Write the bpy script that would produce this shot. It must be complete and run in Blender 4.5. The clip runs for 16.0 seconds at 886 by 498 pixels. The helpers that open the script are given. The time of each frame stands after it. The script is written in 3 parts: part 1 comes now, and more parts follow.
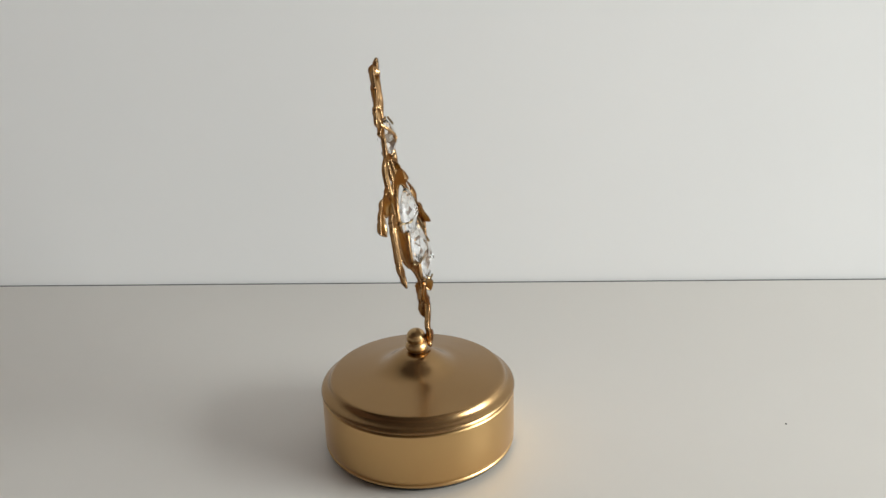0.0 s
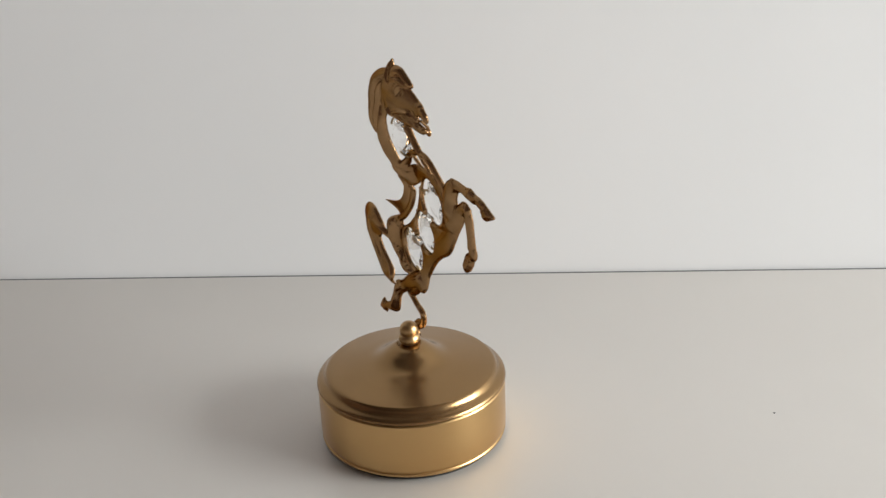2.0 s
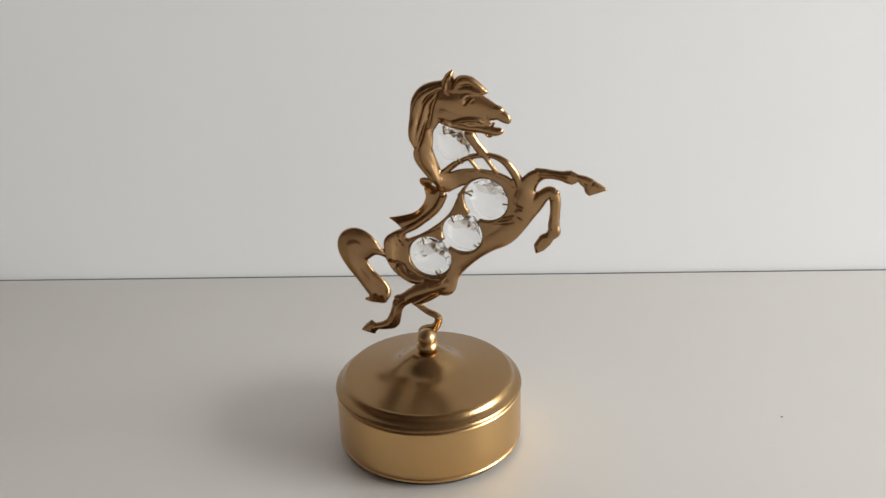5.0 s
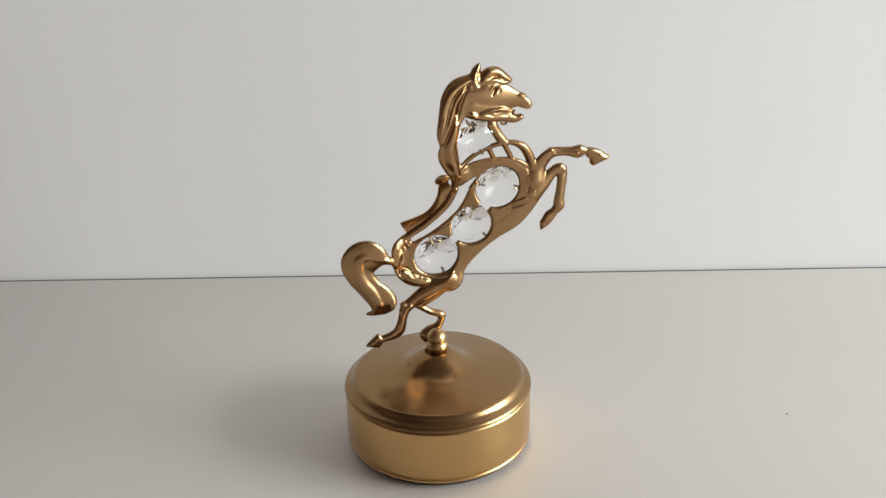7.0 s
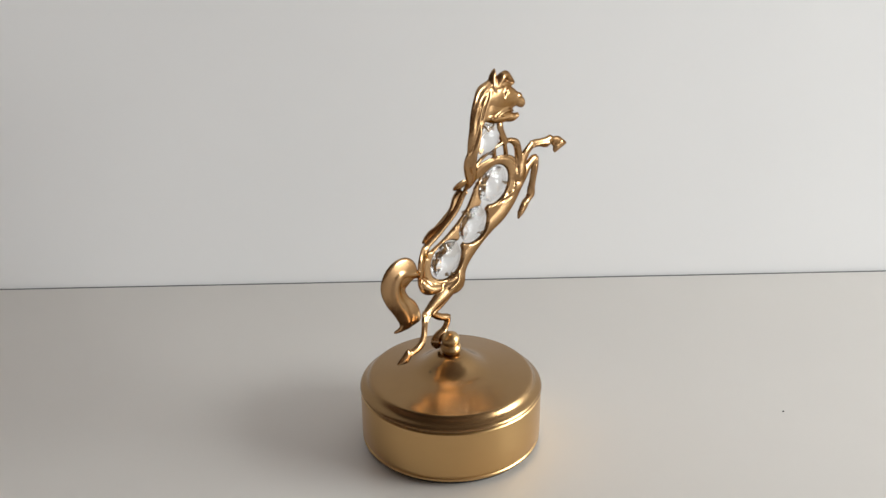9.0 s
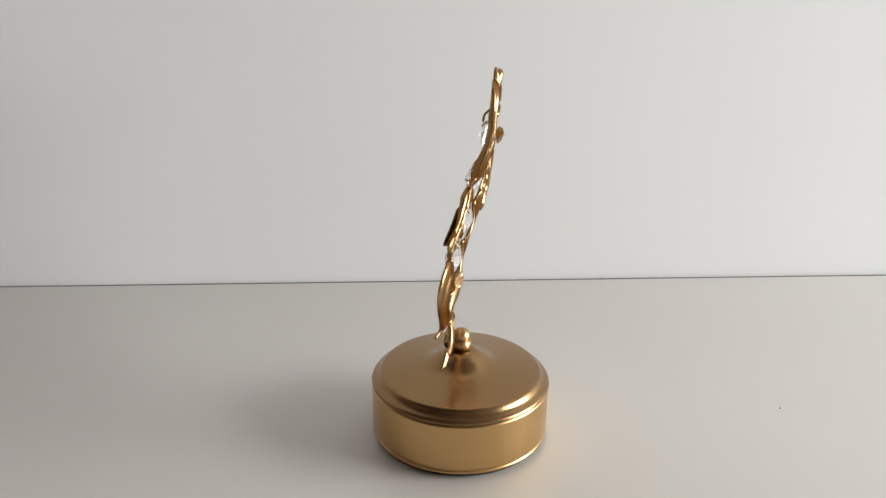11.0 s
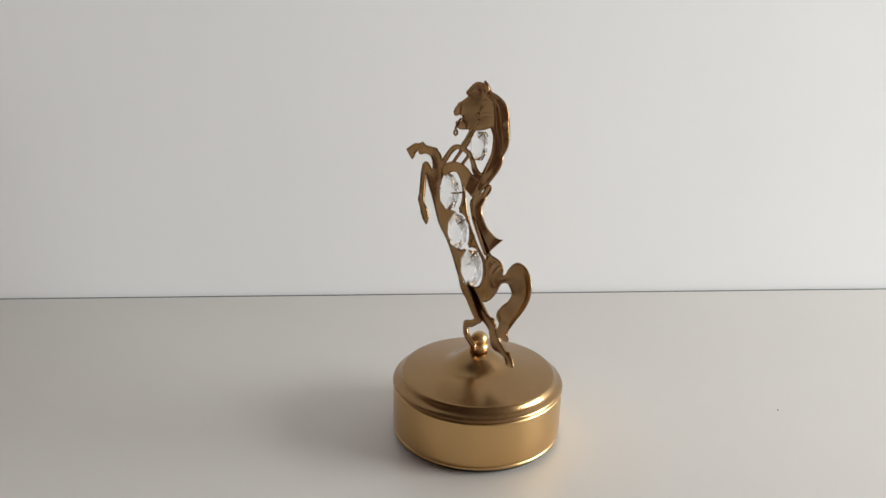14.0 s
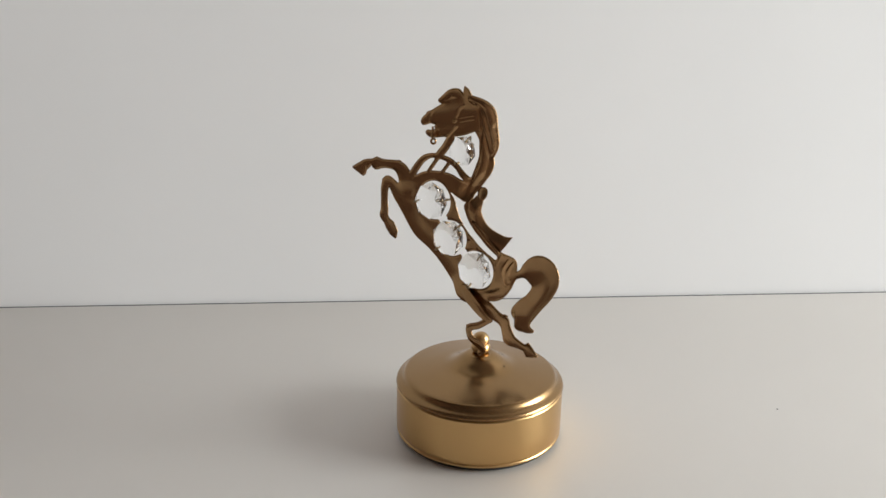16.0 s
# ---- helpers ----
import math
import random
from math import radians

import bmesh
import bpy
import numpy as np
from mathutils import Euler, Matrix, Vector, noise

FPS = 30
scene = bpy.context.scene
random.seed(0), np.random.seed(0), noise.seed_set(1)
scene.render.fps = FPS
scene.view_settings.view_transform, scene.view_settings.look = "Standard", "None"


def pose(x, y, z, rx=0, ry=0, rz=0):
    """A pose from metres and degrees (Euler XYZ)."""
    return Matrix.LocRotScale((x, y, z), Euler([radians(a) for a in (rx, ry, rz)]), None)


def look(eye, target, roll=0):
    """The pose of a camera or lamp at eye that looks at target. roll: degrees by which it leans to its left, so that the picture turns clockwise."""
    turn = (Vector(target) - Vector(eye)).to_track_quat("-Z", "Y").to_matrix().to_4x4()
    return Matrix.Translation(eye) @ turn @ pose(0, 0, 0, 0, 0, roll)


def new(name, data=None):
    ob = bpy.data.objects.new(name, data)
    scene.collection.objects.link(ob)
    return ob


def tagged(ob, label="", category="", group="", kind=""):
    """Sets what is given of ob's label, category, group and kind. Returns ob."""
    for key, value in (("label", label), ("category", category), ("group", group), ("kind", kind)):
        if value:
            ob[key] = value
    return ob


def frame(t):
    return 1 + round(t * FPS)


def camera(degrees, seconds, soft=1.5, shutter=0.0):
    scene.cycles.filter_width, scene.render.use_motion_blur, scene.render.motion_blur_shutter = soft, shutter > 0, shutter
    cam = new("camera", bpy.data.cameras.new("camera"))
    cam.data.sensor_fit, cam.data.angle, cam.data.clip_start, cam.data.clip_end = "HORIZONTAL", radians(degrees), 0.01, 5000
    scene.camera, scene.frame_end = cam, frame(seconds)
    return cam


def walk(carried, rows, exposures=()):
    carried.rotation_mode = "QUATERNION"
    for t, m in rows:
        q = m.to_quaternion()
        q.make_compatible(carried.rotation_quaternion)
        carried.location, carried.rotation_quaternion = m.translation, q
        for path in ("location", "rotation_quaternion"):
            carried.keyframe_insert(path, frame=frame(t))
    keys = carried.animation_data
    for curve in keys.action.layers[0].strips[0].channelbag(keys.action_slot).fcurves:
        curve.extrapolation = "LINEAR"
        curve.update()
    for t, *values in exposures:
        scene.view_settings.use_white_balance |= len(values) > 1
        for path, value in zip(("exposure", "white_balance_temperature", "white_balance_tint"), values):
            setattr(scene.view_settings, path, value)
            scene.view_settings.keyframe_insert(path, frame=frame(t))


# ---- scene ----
cam = camera(48.26, 16.0, soft=1.5)
PATH = [
    (0, pose(0.0250, -0.2966, 0.1907, 68.16, 1.52, 2.31)),
    (0.5, pose(0.0263, -0.3002, 0.1929, 68.25, 2.05, 2.44)),
    (1, pose(0.0294, -0.2991, 0.1936, 68.10, 2.48, 2.67)),
    (1.5, pose(0.0342, -0.3015, 0.1956, 67.66, 2.52, 2.82)),
    (2, pose(0.0339, -0.3016, 0.1954, 67.41, 2.18, 3.08)),
    (2.5, pose(0.0325, -0.3020, 0.1974, 67.16, 1.97, 3.06)),
    (3, pose(0.0310, -0.3017, 0.1979, 66.97, 1.88, 3.04)),
    (3.5, pose(0.0282, -0.3022, 0.2014, 66.77, 1.87, 2.78)),
    (6, pose(0.0141, -0.3034, 0.2069, 66.23, 1.44, 1.22)),
    (6.5, pose(0.0097, -0.3025, 0.2060, 66.23, 1.30, 0.70)),
    (7, pose(0.0058, -0.3021, 0.2064, 66.22, 1.04, 0.12)),
    (7.5, pose(0.0009, -0.3046, 0.2065, 66.52, 0.89, -0.27)),
    (8, pose(-0.0037, -0.3072, 0.2073, 66.64, 0.85, -0.84)),
    (8.5, pose(-0.0086, -0.3098, 0.2080, 66.83, 0.61, -1.77)),
    (9, pose(-0.0138, -0.3119, 0.2093, 66.76, 0.30, -2.19)),
    (9.5, pose(-0.0177, -0.3123, 0.2087, 66.86, -0.11, -2.41)),
    (12, pose(-0.0384, -0.3273, 0.2085, 68.14, -1.14, -4.25)),
    (12.5, pose(-0.0433, -0.3297, 0.2067, 68.77, -1.52, -4.30)),
    (13, pose(-0.0479, -0.3330, 0.2068, 69.18, -1.86, -4.73)),
    (13.5, pose(-0.0502, -0.3372, 0.2064, 69.27, -1.70, -5.05)),
    (14, pose(-0.0505, -0.3393, 0.2062, 69.24, -1.61, -5.35)),
    (14.5, pose(-0.0509, -0.3391, 0.2032, 69.52, -1.44, -5.55)),
    (15, pose(-0.0513, -0.3405, 0.2030, 69.75, -1.28, -5.59)),
    (15.5, pose(-0.0495, -0.3453, 0.2044, 70.01, -1.26, -5.46)),
    (16, pose(-0.0488, -0.3480, 0.2031, 70.25, -1.05, -5.08)),
]
walk(cam, PATH, exposures=[(0, 0.0, 6500, 7), (1.0, 0.0, 6500, 8), (2.0, 0.0, 6500, 10), (16, 0.0, 6500, 10)])

# ---- light: daylight through one window to the right of the table ----
WALL_Y = 0.137
FLOOR_Z, CEIL_Z = -0.75, 1.70
ROOM_L, ROOM_R, ROOM_F = -2.0, 2.35, -2.6
WIN_Y0, WIN_Y1, WIN_Z0, WIN_Z1 = -1.40, 0.06, 0.05, 1.40

world = bpy.data.worlds.new("world")
scene.world = world
world.use_nodes = True
wn = world.node_tree
sky = wn.nodes.new("ShaderNodeTexSky")
sky.sky_type, sky.sun_disc = "NISHITA", False
sky.sun_elevation, sky.sun_rotation = radians(40), radians(200)
wn.nodes["Background"].inputs["Strength"].default_value = 0.08
wn.links.new(sky.outputs["Color"], wn.nodes["Background"].inputs["Color"])

lamp = bpy.data.lights.new("window_light", "AREA")
lamp.shape, lamp.size, lamp.size_y = "RECTANGLE", WIN_Y1 - WIN_Y0 - 0.004, WIN_Z1 - WIN_Z0 - 0.004
lamp.energy, lamp.color = 124.0, (0.942, 0.99, 0.985)
lamp_ob = new("window_light", lamp)
lamp_ob.matrix_world = look((ROOM_R + 0.05, (WIN_Y0 + WIN_Y1) / 2, (WIN_Z0 + WIN_Z1) / 2),
                            (0, (WIN_Y0 + WIN_Y1) / 2, (WIN_Z0 + WIN_Z1) / 2))


# ---- materials ----
def nodes_of(name):
    m = bpy.data.materials.new(name)
    m.use_nodes = True
    return m, m.node_tree, m.node_tree.nodes["Principled BSDF"]


def painted(name, color, rough, mottle=0.03, scale=6.0, bump=0.02, fine=900.0):
    """A plain matt or satin surface with faint large mottling and fine relief."""
    m, t, p = nodes_of(name)
    c = t.nodes.new("ShaderNodeTexCoord")
    big = t.nodes.new("ShaderNodeTexNoise")
    big.inputs["Scale"].default_value, big.inputs["Detail"].default_value = scale, 4
    t.links.new(c.outputs["Object"], big.inputs["Vector"])
    ramp = t.nodes.new("ShaderNodeValToRGB")
    lo, hi = ramp.color_ramp.elements
    lo.position, hi.position = 0.3, 0.7
    lo.color = (*[v * (1 - mottle) for v in color], 1)
    hi.color = (*[min(1, v * (1 + mottle)) for v in color], 1)
    t.links.new(big.outputs["Fac"], ramp.inputs["Fac"])
    t.links.new(ramp.outputs["Color"], p.inputs["Base Color"])
    p.inputs["Roughness"].default_value = rough
    small = t.nodes.new("ShaderNodeTexNoise")
    small.inputs["Scale"].default_value, small.inputs["Detail"].default_value = fine, 3
    t.links.new(c.outputs["Object"], small.inputs["Vector"])
    b = t.nodes.new("ShaderNodeBump")
    b.inputs["Strength"].default_value, b.inputs["Distance"].default_value = bump, 0.001
    t.links.new(small.outputs["Fac"], b.inputs["Height"])
    t.links.new(b.outputs["Normal"], p.inputs["Normal"])
    return m


def brass(name, color, rough, tarnish, amount, scale=260.0, bump=0.05, rim=(1, 1, 1)):
    """Gold-plated brass: metal with cloudy tarnish and fine uneven gloss."""
    m, t, p = nodes_of(name)
    c = t.nodes.new("ShaderNodeTexCoord")
    big = t.nodes.new("ShaderNodeTexNoise")
    big.inputs["Scale"].default_value, big.inputs["Detail"].default_value = scale, 5
    t.links.new(c.outputs["Object"], big.inputs["Vector"])
    ramp = t.nodes.new("ShaderNodeValToRGB")
    lo, hi = ramp.color_ramp.elements
    lo.position, hi.position = 0.35, 0.75
    lo.color = (*color, 1)
    hi.color = (*[a + (b - a) * amount for a, b in zip(color, tarnish)], 1)
    t.links.new(big.outputs["Fac"], ramp.inputs["Fac"])
    t.links.new(ramp.outputs["Color"], p.inputs["Base Color"])
    p.inputs["Metallic"].default_value = 1.0
    p.inputs["Specular Tint"].default_value = (*rim, 1)
    small = t.nodes.new("ShaderNodeTexNoise")
    small.inputs["Scale"].default_value, small.inputs["Detail"].default_value = scale * 9, 3
    t.links.new(c.outputs["Object"], small.inputs["Vector"])
    r = t.nodes.new("ShaderNodeMapRange")
    r.inputs["To Min"].default_value, r.inputs["To Max"].default_value = rough * 0.9, rough * 1.1
    t.links.new(big.outputs["Fac"], r.inputs["Value"])
    t.links.new(r.outputs["Result"], p.inputs["Roughness"])
    if bump > 0:
        b = t.nodes.new("ShaderNodeBump")
        b.inputs["Strength"].default_value, b.inputs["Distance"].default_value = bump, 0.0004
        t.links.new(small.outputs["Fac"], b.inputs["Height"])
        t.links.new(b.outputs["Normal"], p.inputs["Normal"])
    return m


M_WALL = painted("wall_paint", (0.805, 0.800, 0.803), 0.75, 0.012, 5.0, 0.012, 700.0)
M_TABLE = painted("table_laminate", (0.785, 0.75, 0.71), 0.41, 0.015, 7.0, 0.03, 1500.0)
M_ROOM = painted("room_paint", (0.155, 0.100, 0.080), 0.8, 0.04, 2.0, 0.05, 300.0)
# unseen wall, lighter than the other room walls to brighten reflections in the brass
M_SOUTH = painted("brightened_room_paint", (0.235, 0.168, 0.135), 0.8, 0.04, 2.0, 0.05, 300.0)
# unseen ceiling: its dimness is put into the colour, for dark lid reflections
M_CEIL = painted("dimmed_ceiling_paint", (0.125, 0.098, 0.084), 0.85, 0.02, 2.0, 0.05, 300.0)
M_FLOOR = painted("floor_wood", (0.09, 0.06, 0.04), 0.5, 0.2, 3.0, 0.1, 120.0)
M_DARK = painted("dark_felt", (0.02, 0.018, 0.015), 0.9, 0.2, 200.0, 0.2, 3000.0)
M_SATIN = brass("satin_gold", (0.60, 0.388, 0.175), 0.30, (0.53, 0.335, 0.15), 0.45, 40.0, 0.0)
# lid metal: a darker gold than the drum's
M_LID = brass("lid_gold", (0.345, 0.214, 0.100), 0.25, (0.295, 0.18, 0.083), 0.5, 55.0, 0.0)
M_POLISH = brass("polished_gold", (0.50, 0.335, 0.165), 0.34, (0.45, 0.27, 0.11), 0.4, 300.0, 0.01)
M_HORSE = brass("stamped_gold", (0.42, 0.262, 0.132), 0.26, (0.315, 0.182, 0.09), 0.6, 140.0, 0.01, rim=(0.29, 0.172, 0.115))
M_WIRE = brass("wire_metal", (0.35, 0.26, 0.15), 0.3, (0.2, 0.14, 0.08), 0.6, 900.0, 0.05)


def crystal_glass():
    m, t, p = nodes_of("crystal_glass")
    p.inputs["Base Color"].default_value = (1, 1, 1, 1)
    p.inputs["Transmission Weight"].default_value = 1.0
    p.inputs["Roughness"].default_value = 0.05
    p.inputs["IOR"].default_value = 1.32
    return m


M_CRYSTAL = crystal_glass()


# ---- mesh helpers ----
def box(bm, lo, hi):
    x0, y0, z0 = lo
    x1, y1, z1 = hi
    v = [bm.verts.new(c) for c in ((x0, y0, z0), (x1, y0, z0), (x1, y1, z0), (x0, y1, z0),
                                   (x0, y0, z1), (x1, y0, z1), (x1, y1, z1), (x0, y1, z1))]
    for f in ((3, 2, 1, 0), (4, 5, 6, 7), (0, 1, 5, 4), (1, 2, 6, 5), (2, 3, 7, 6), (3, 0, 4, 7)):
        bm.faces.new([v[i] for i in f])


def mesh_from(name, bm, material, smooth=False, angle=35):
    me = bpy.data.meshes.new(name)
    bm.normal_update()
    bm.to_mesh(me)
    bm.free()
    me.materials.append(material)
    if smooth:
        me.shade_smooth()
        me.set_sharp_from_angle(angle=radians(angle))
    return me


def part(name, bm, material, parent, label="", smooth=True, angle=35):
    ob = new(name, mesh_from(name, bm, material, smooth, angle))
    ob.parent = parent
    return tagged(ob, label) if label else ob


def structure(name, boxes, material, label, bevel=0.0):
    bm = bmesh.new()
    for lo, hi in boxes:
        box(bm, lo, hi)
    if bevel:
        bmesh.ops.bevel(bm, geom=bm.edges[:], offset=bevel, segments=3, affect="EDGES", profile=0.5)
    return tagged(new(name, mesh_from(name, bm, material, bevel > 0)), label, kind="structure")


def smooth_line(points, step):
    """Catmull-Rom through rows of numbers, sampled about every step of the first two."""
    p = np.array(points, float)
    p = np.vstack([2 * p[0] - p[1], p, 2 * p[-1] - p[-2]])
    out = []
    for i in range(1, len(p) - 2):
        n = max(2, int(np.hypot(*(p[i + 1] - p[i])[:2]) / step))
        for t in np.arange(n) / n:
            a, b, c, d = p[i - 1:i + 3]
            out.append(0.5 * (2 * b + (c - a) * t + (2 * a - 5 * b + 4 * c - d) * t * t + (3 * b - a - 3 * c + d) * t ** 3))
    out.append(p[-2])
    return np.array(out)


def lathe(profile, steps=128):
    """A turned body from (radius, height) rows in millimetres, from the bottom up."""
    bm = bmesh.new()
    rings = []
    for r, z in profile:
        if r < 1e-6:
            rings.append([bm.verts.new((0, 0, z / 1000))])
        else:
            rings.append([bm.verts.new((r / 1000 * math.cos(a), r / 1000 * math.sin(a), z / 1000))
                          for a in (2 * math.pi * k / steps for k in range(steps))])
    for a, b in zip(rings, rings[1:]):
        for k in range(steps):
            j = (k + 1) % steps
            if len(a) == 1 and len(b) > 1:
                bm.faces.new((a[0], b[j], b[k]))
            elif len(b) == 1 and len(a) > 1:
                bm.faces.new((a[k], a[j], b[0]))
            elif len(a) > 1:
                bm.faces.new((a[k], a[j], b[j], b[k]))
    return bm


def tube(points, radius, sides=8):
    """A round wire through points in metres."""
    bm = bmesh.new()
    pts = [Vector(q) for q in points]
    rings = []
    for i, q in enumerate(pts):
        d = (pts[min(i + 1, len(pts) - 1)] - pts[max(i - 1, 0)]).normalized()
        side = d.orthogonal().normalized()
        up = d.cross(side)
        rings.append([bm.verts.new(q + radius * (math.cos(a) * side + math.sin(a) * up))
                      for a in (2 * math.pi * k / sides for k in range(sides))])
    for a, b in zip(rings, rings[1:]):
        best = min(range(sides), key=lambda s: (a[0].co - b[s].co).length)
        for k in range(sides):
            bm.faces.new((a[k], a[(k + 1) % sides], b[(k + 1 + best) % sides], b[(k + best) % sides]))
    bm.faces.new(rings[0][::-1])
    bm.faces.new(rings[-1])
    bmesh.ops.recalc_face_normals(bm, faces=bm.faces[:])
    return bm


# ---- the room ----
T = 0.12
structure("wall_north", [((ROOM_L - T, WALL_Y, FLOOR_Z), (ROOM_R + T, WALL_Y + T, CEIL_Z))], M_WALL,
          "smooth white painted wall behind the table")
structure("wall_south", [((ROOM_L - T, ROOM_F - T, FLOOR_Z), (ROOM_R + T, ROOM_F, CEIL_Z))], M_SOUTH, "plain tan room wall out of view, lightened for reflections")
structure("wall_west", [((ROOM_L - T, ROOM_F, FLOOR_Z), (ROOM_L, WALL_Y, CEIL_Z))], M_ROOM, "plain brownish room wall")
structure("wall_east", [((ROOM_R, ROOM_F, FLOOR_Z), (ROOM_R + T, WIN_Y0, CEIL_Z)),
                        ((ROOM_R, WIN_Y1, FLOOR_Z), (ROOM_R + T, WALL_Y, CEIL_Z)),
                        ((ROOM_R, WIN_Y0, FLOOR_Z), (ROOM_R + T, WIN_Y1, WIN_Z0)),
                        ((ROOM_R, WIN_Y0, WIN_Z1), (ROOM_R + T, WIN_Y1, CEIL_Z))], M_ROOM, "plain room wall with a window opening")
structure("floor", [((ROOM_L - T, ROOM_F - T, FLOOR_Z - 0.05), (ROOM_R + T, WALL_Y + T, FLOOR_Z))], M_FLOOR, "dark wooden floor")
structure("ceiling", [((ROOM_L - T, ROOM_F - T, CEIL_Z), (ROOM_R + T, WALL_Y + T, CEIL_Z + 0.05))], M_CEIL, "plain ceiling out of view, darkened to reflect as dim")


structure("trim", [((ROOM_L, 0.1357, -0.02), (ROOM_R, WALL_Y - 0.0001, -0.0003))],
          painted("joint_grey", (0.10, 0.10, 0.10), 0.9, 0.25, 30.0, 0.2, 900.0), "narrow dark joint between table and wall")


def table():
    """White table pushed against the wall, with a narrow gap behind it."""
    t = tagged(new("table"), "white laminate table standing against a white wall", "table")
    t.location = (0.35, -0.3, FLOOR_Z)
    z = -FLOOR_Z
    bm = bmesh.new()
    box(bm, (-0.8, -0.42, z - 0.028), (0.8, 0.4356, z))
    bmesh.ops.bevel(bm, geom=bm.edges[:], offset=0.0006, segments=2, affect="EDGES", profile=0.5)
    part("tabletop", bm, M_TABLE, t)
    for x in (-0.74, 0.74):
        for y in (-0.36, 0.37):
            bm = bmesh.new()
            box(bm, (x - 0.025, y - 0.025, 0), (x + 0.025, y + 0.025, z - 0.028))
            part("leg", bm, M_TABLE, t, smooth=False)
    return t


table()


def crumb(x, y, size):
    bm = bmesh.new()
    bmesh.ops.create_icosphere(bm, subdivisions=1, radius=size)
    for v in bm.verts:
        v.co *= 0.8 + 0.4 * random.random()
        v.co.z *= 0.5
    ob = new("crumb", mesh_from("crumb", bm, M_DARK))
    ob.location = (x, y, size * 0.3)
    return tagged(ob, "tiny dark crumb lying on the white table", "crumb")


crumb(0.129, 0.0094, 0.0004)

# ---- the music box ----
box_thing = tagged(new("music_box"), "round gold music box topped by a rearing gold horse with crystals", "music box")

LIP = [(32.1, 2.2), (32.5, 2.4), (32.62, 2.8), (32.5, 3.2), (32.25, 3.45), (32.3, 3.75)]
part("foot", lathe([(0, 0), (30.2, 0), (30.6, 0.3), (30.6, 2.6), (0, 2.6)]), M_DARK, box_thing, "dark recessed foot under the drum")
drum = part("drum", lathe([(0, 2.35), (31.6, 2.35)] + LIP + [(32.6, 4.3), (32.7, 4.9), (32.7, 12), (32.7, 21.2), (32.4, 21.6), (30.5, 21.8), (0, 21.8)]),
            M_SATIN, box_thing, "satin gold drum with a rolled lower lip")
lid_profile = smooth_line([(28.1, 26.85), (24.0, 27.6), (18.0, 28.7), (15.6, 29.1), (13.6, 29.55), (12.2, 30.1), (10.9, 30.8), (9.6, 31.65), (8.3, 32.6), (7.1, 33.4), (6.1, 34.05), (5.2, 34.5), (4.4, 34.75), (2.4, 34.8)], 0.5)
lid_edge = [(30.5, 21.85), (32.4, 21.9), (32.75, 22.1), (32.95, 22.5)]
lid_edge += list(smooth_line([(32.95, 22.5), (32.85, 22.9), (32.6, 23.35), (32.1, 23.75), (31.5, 24.1), (30.95, 24.45), (30.5, 24.85), (30.15, 25.35), (29.8, 25.9), (29.35, 26.4), (28.75, 26.72), (28.1, 26.85)], 0.2))
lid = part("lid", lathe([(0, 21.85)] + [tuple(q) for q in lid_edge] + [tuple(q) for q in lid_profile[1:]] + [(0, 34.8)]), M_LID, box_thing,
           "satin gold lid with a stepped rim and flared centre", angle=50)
knob_profile = [(0, 33.6), (2.4, 33.6), (2.4, 34.3)]
knob_profile += [(3.75 * math.cos(a), 36.9 + 2.7 * math.sin(a)) for a in np.radians(np.arange(-66, 40, 6))]
knob_profile += [(3.3 * math.cos(a), 40.0 + 3.1 * math.sin(a)) for a in np.radians(np.arange(-18, 90, 6))] + [(0, 43.1)]
knob = part("knob", lathe(knob_profile, 48), M_POLISH, box_thing, "polished double-ball finial")
spot_bm = bmesh.new()
bmesh.ops.create_icosphere(spot_bm, subdivisions=1, radius=0.0003)
spot = part("dark_spot", spot_bm, M_DARK, lid, "tiny dark spot on the lid")
spot.location = (-0.0105, -0.0004, 0.03115)

# Horse: the outline and relief are unions of tapered strokes, (forward, up, half width) in millimetres.
HEAD = {
    "neck": (0.2, [(11.0, 128.0, 3.2), (9.0, 123.0, 2.8), (7.6, 119.6, 1.8), (6.4, 116.0, 0.9)]),
    "skull": (0.22, [(11.6, 126.0, 3.8), (15.8, 126.0, 5.3), (20.0, 125.2, 4.6), (24.0, 124.4, 3.3), (27.2, 123.7, 2.0), (29.4, 122.5, 1.6), (30.3, 121.7, 1.1)]),
    "cheek": (0.25, [(12.0, 122.2, 3.7), (17.0, 121.7, 3.3), (21.5, 121.2, 2.6), (23.6, 120.8, 1.7)]),
    "nostril": (0.8, [(27.3, 125.1, 0.9), (28.4, 124.9, 0.8)]),
    "forelock": (0.6, [(14.6, 130.4, 1.8), (16.6, 132.6, 1.7), (19.4, 133.2, 1.3), (21.6, 131.8, 1.2), (24.0, 130.4, 0.45)]),
    "forelock_under": (0.7, [(15.6, 130.0, 1.2), (18.8, 130.5, 1.1), (21.8, 129.8, 0.8), (24.0, 130.1, 0.4)]),
    "ear": (0.85, [(13.8, 136.0, 0.25), (13.0, 134.0, 1.25), (12.5, 131.1, 1.75), (13.0, 128.9, 1.2), (13.7, 127.8, 0.4)]),
    "jaw": (0.5, [(10.6, 120.1, 1.6), (14.4, 119.4, 2.0), (18.9, 118.9, 2.0), (22.0, 118.6, 1.7), (24.4, 118.0, 1.5), (26.4, 117.6, 1.25), (28.0, 117.9, 0.9)]),
}
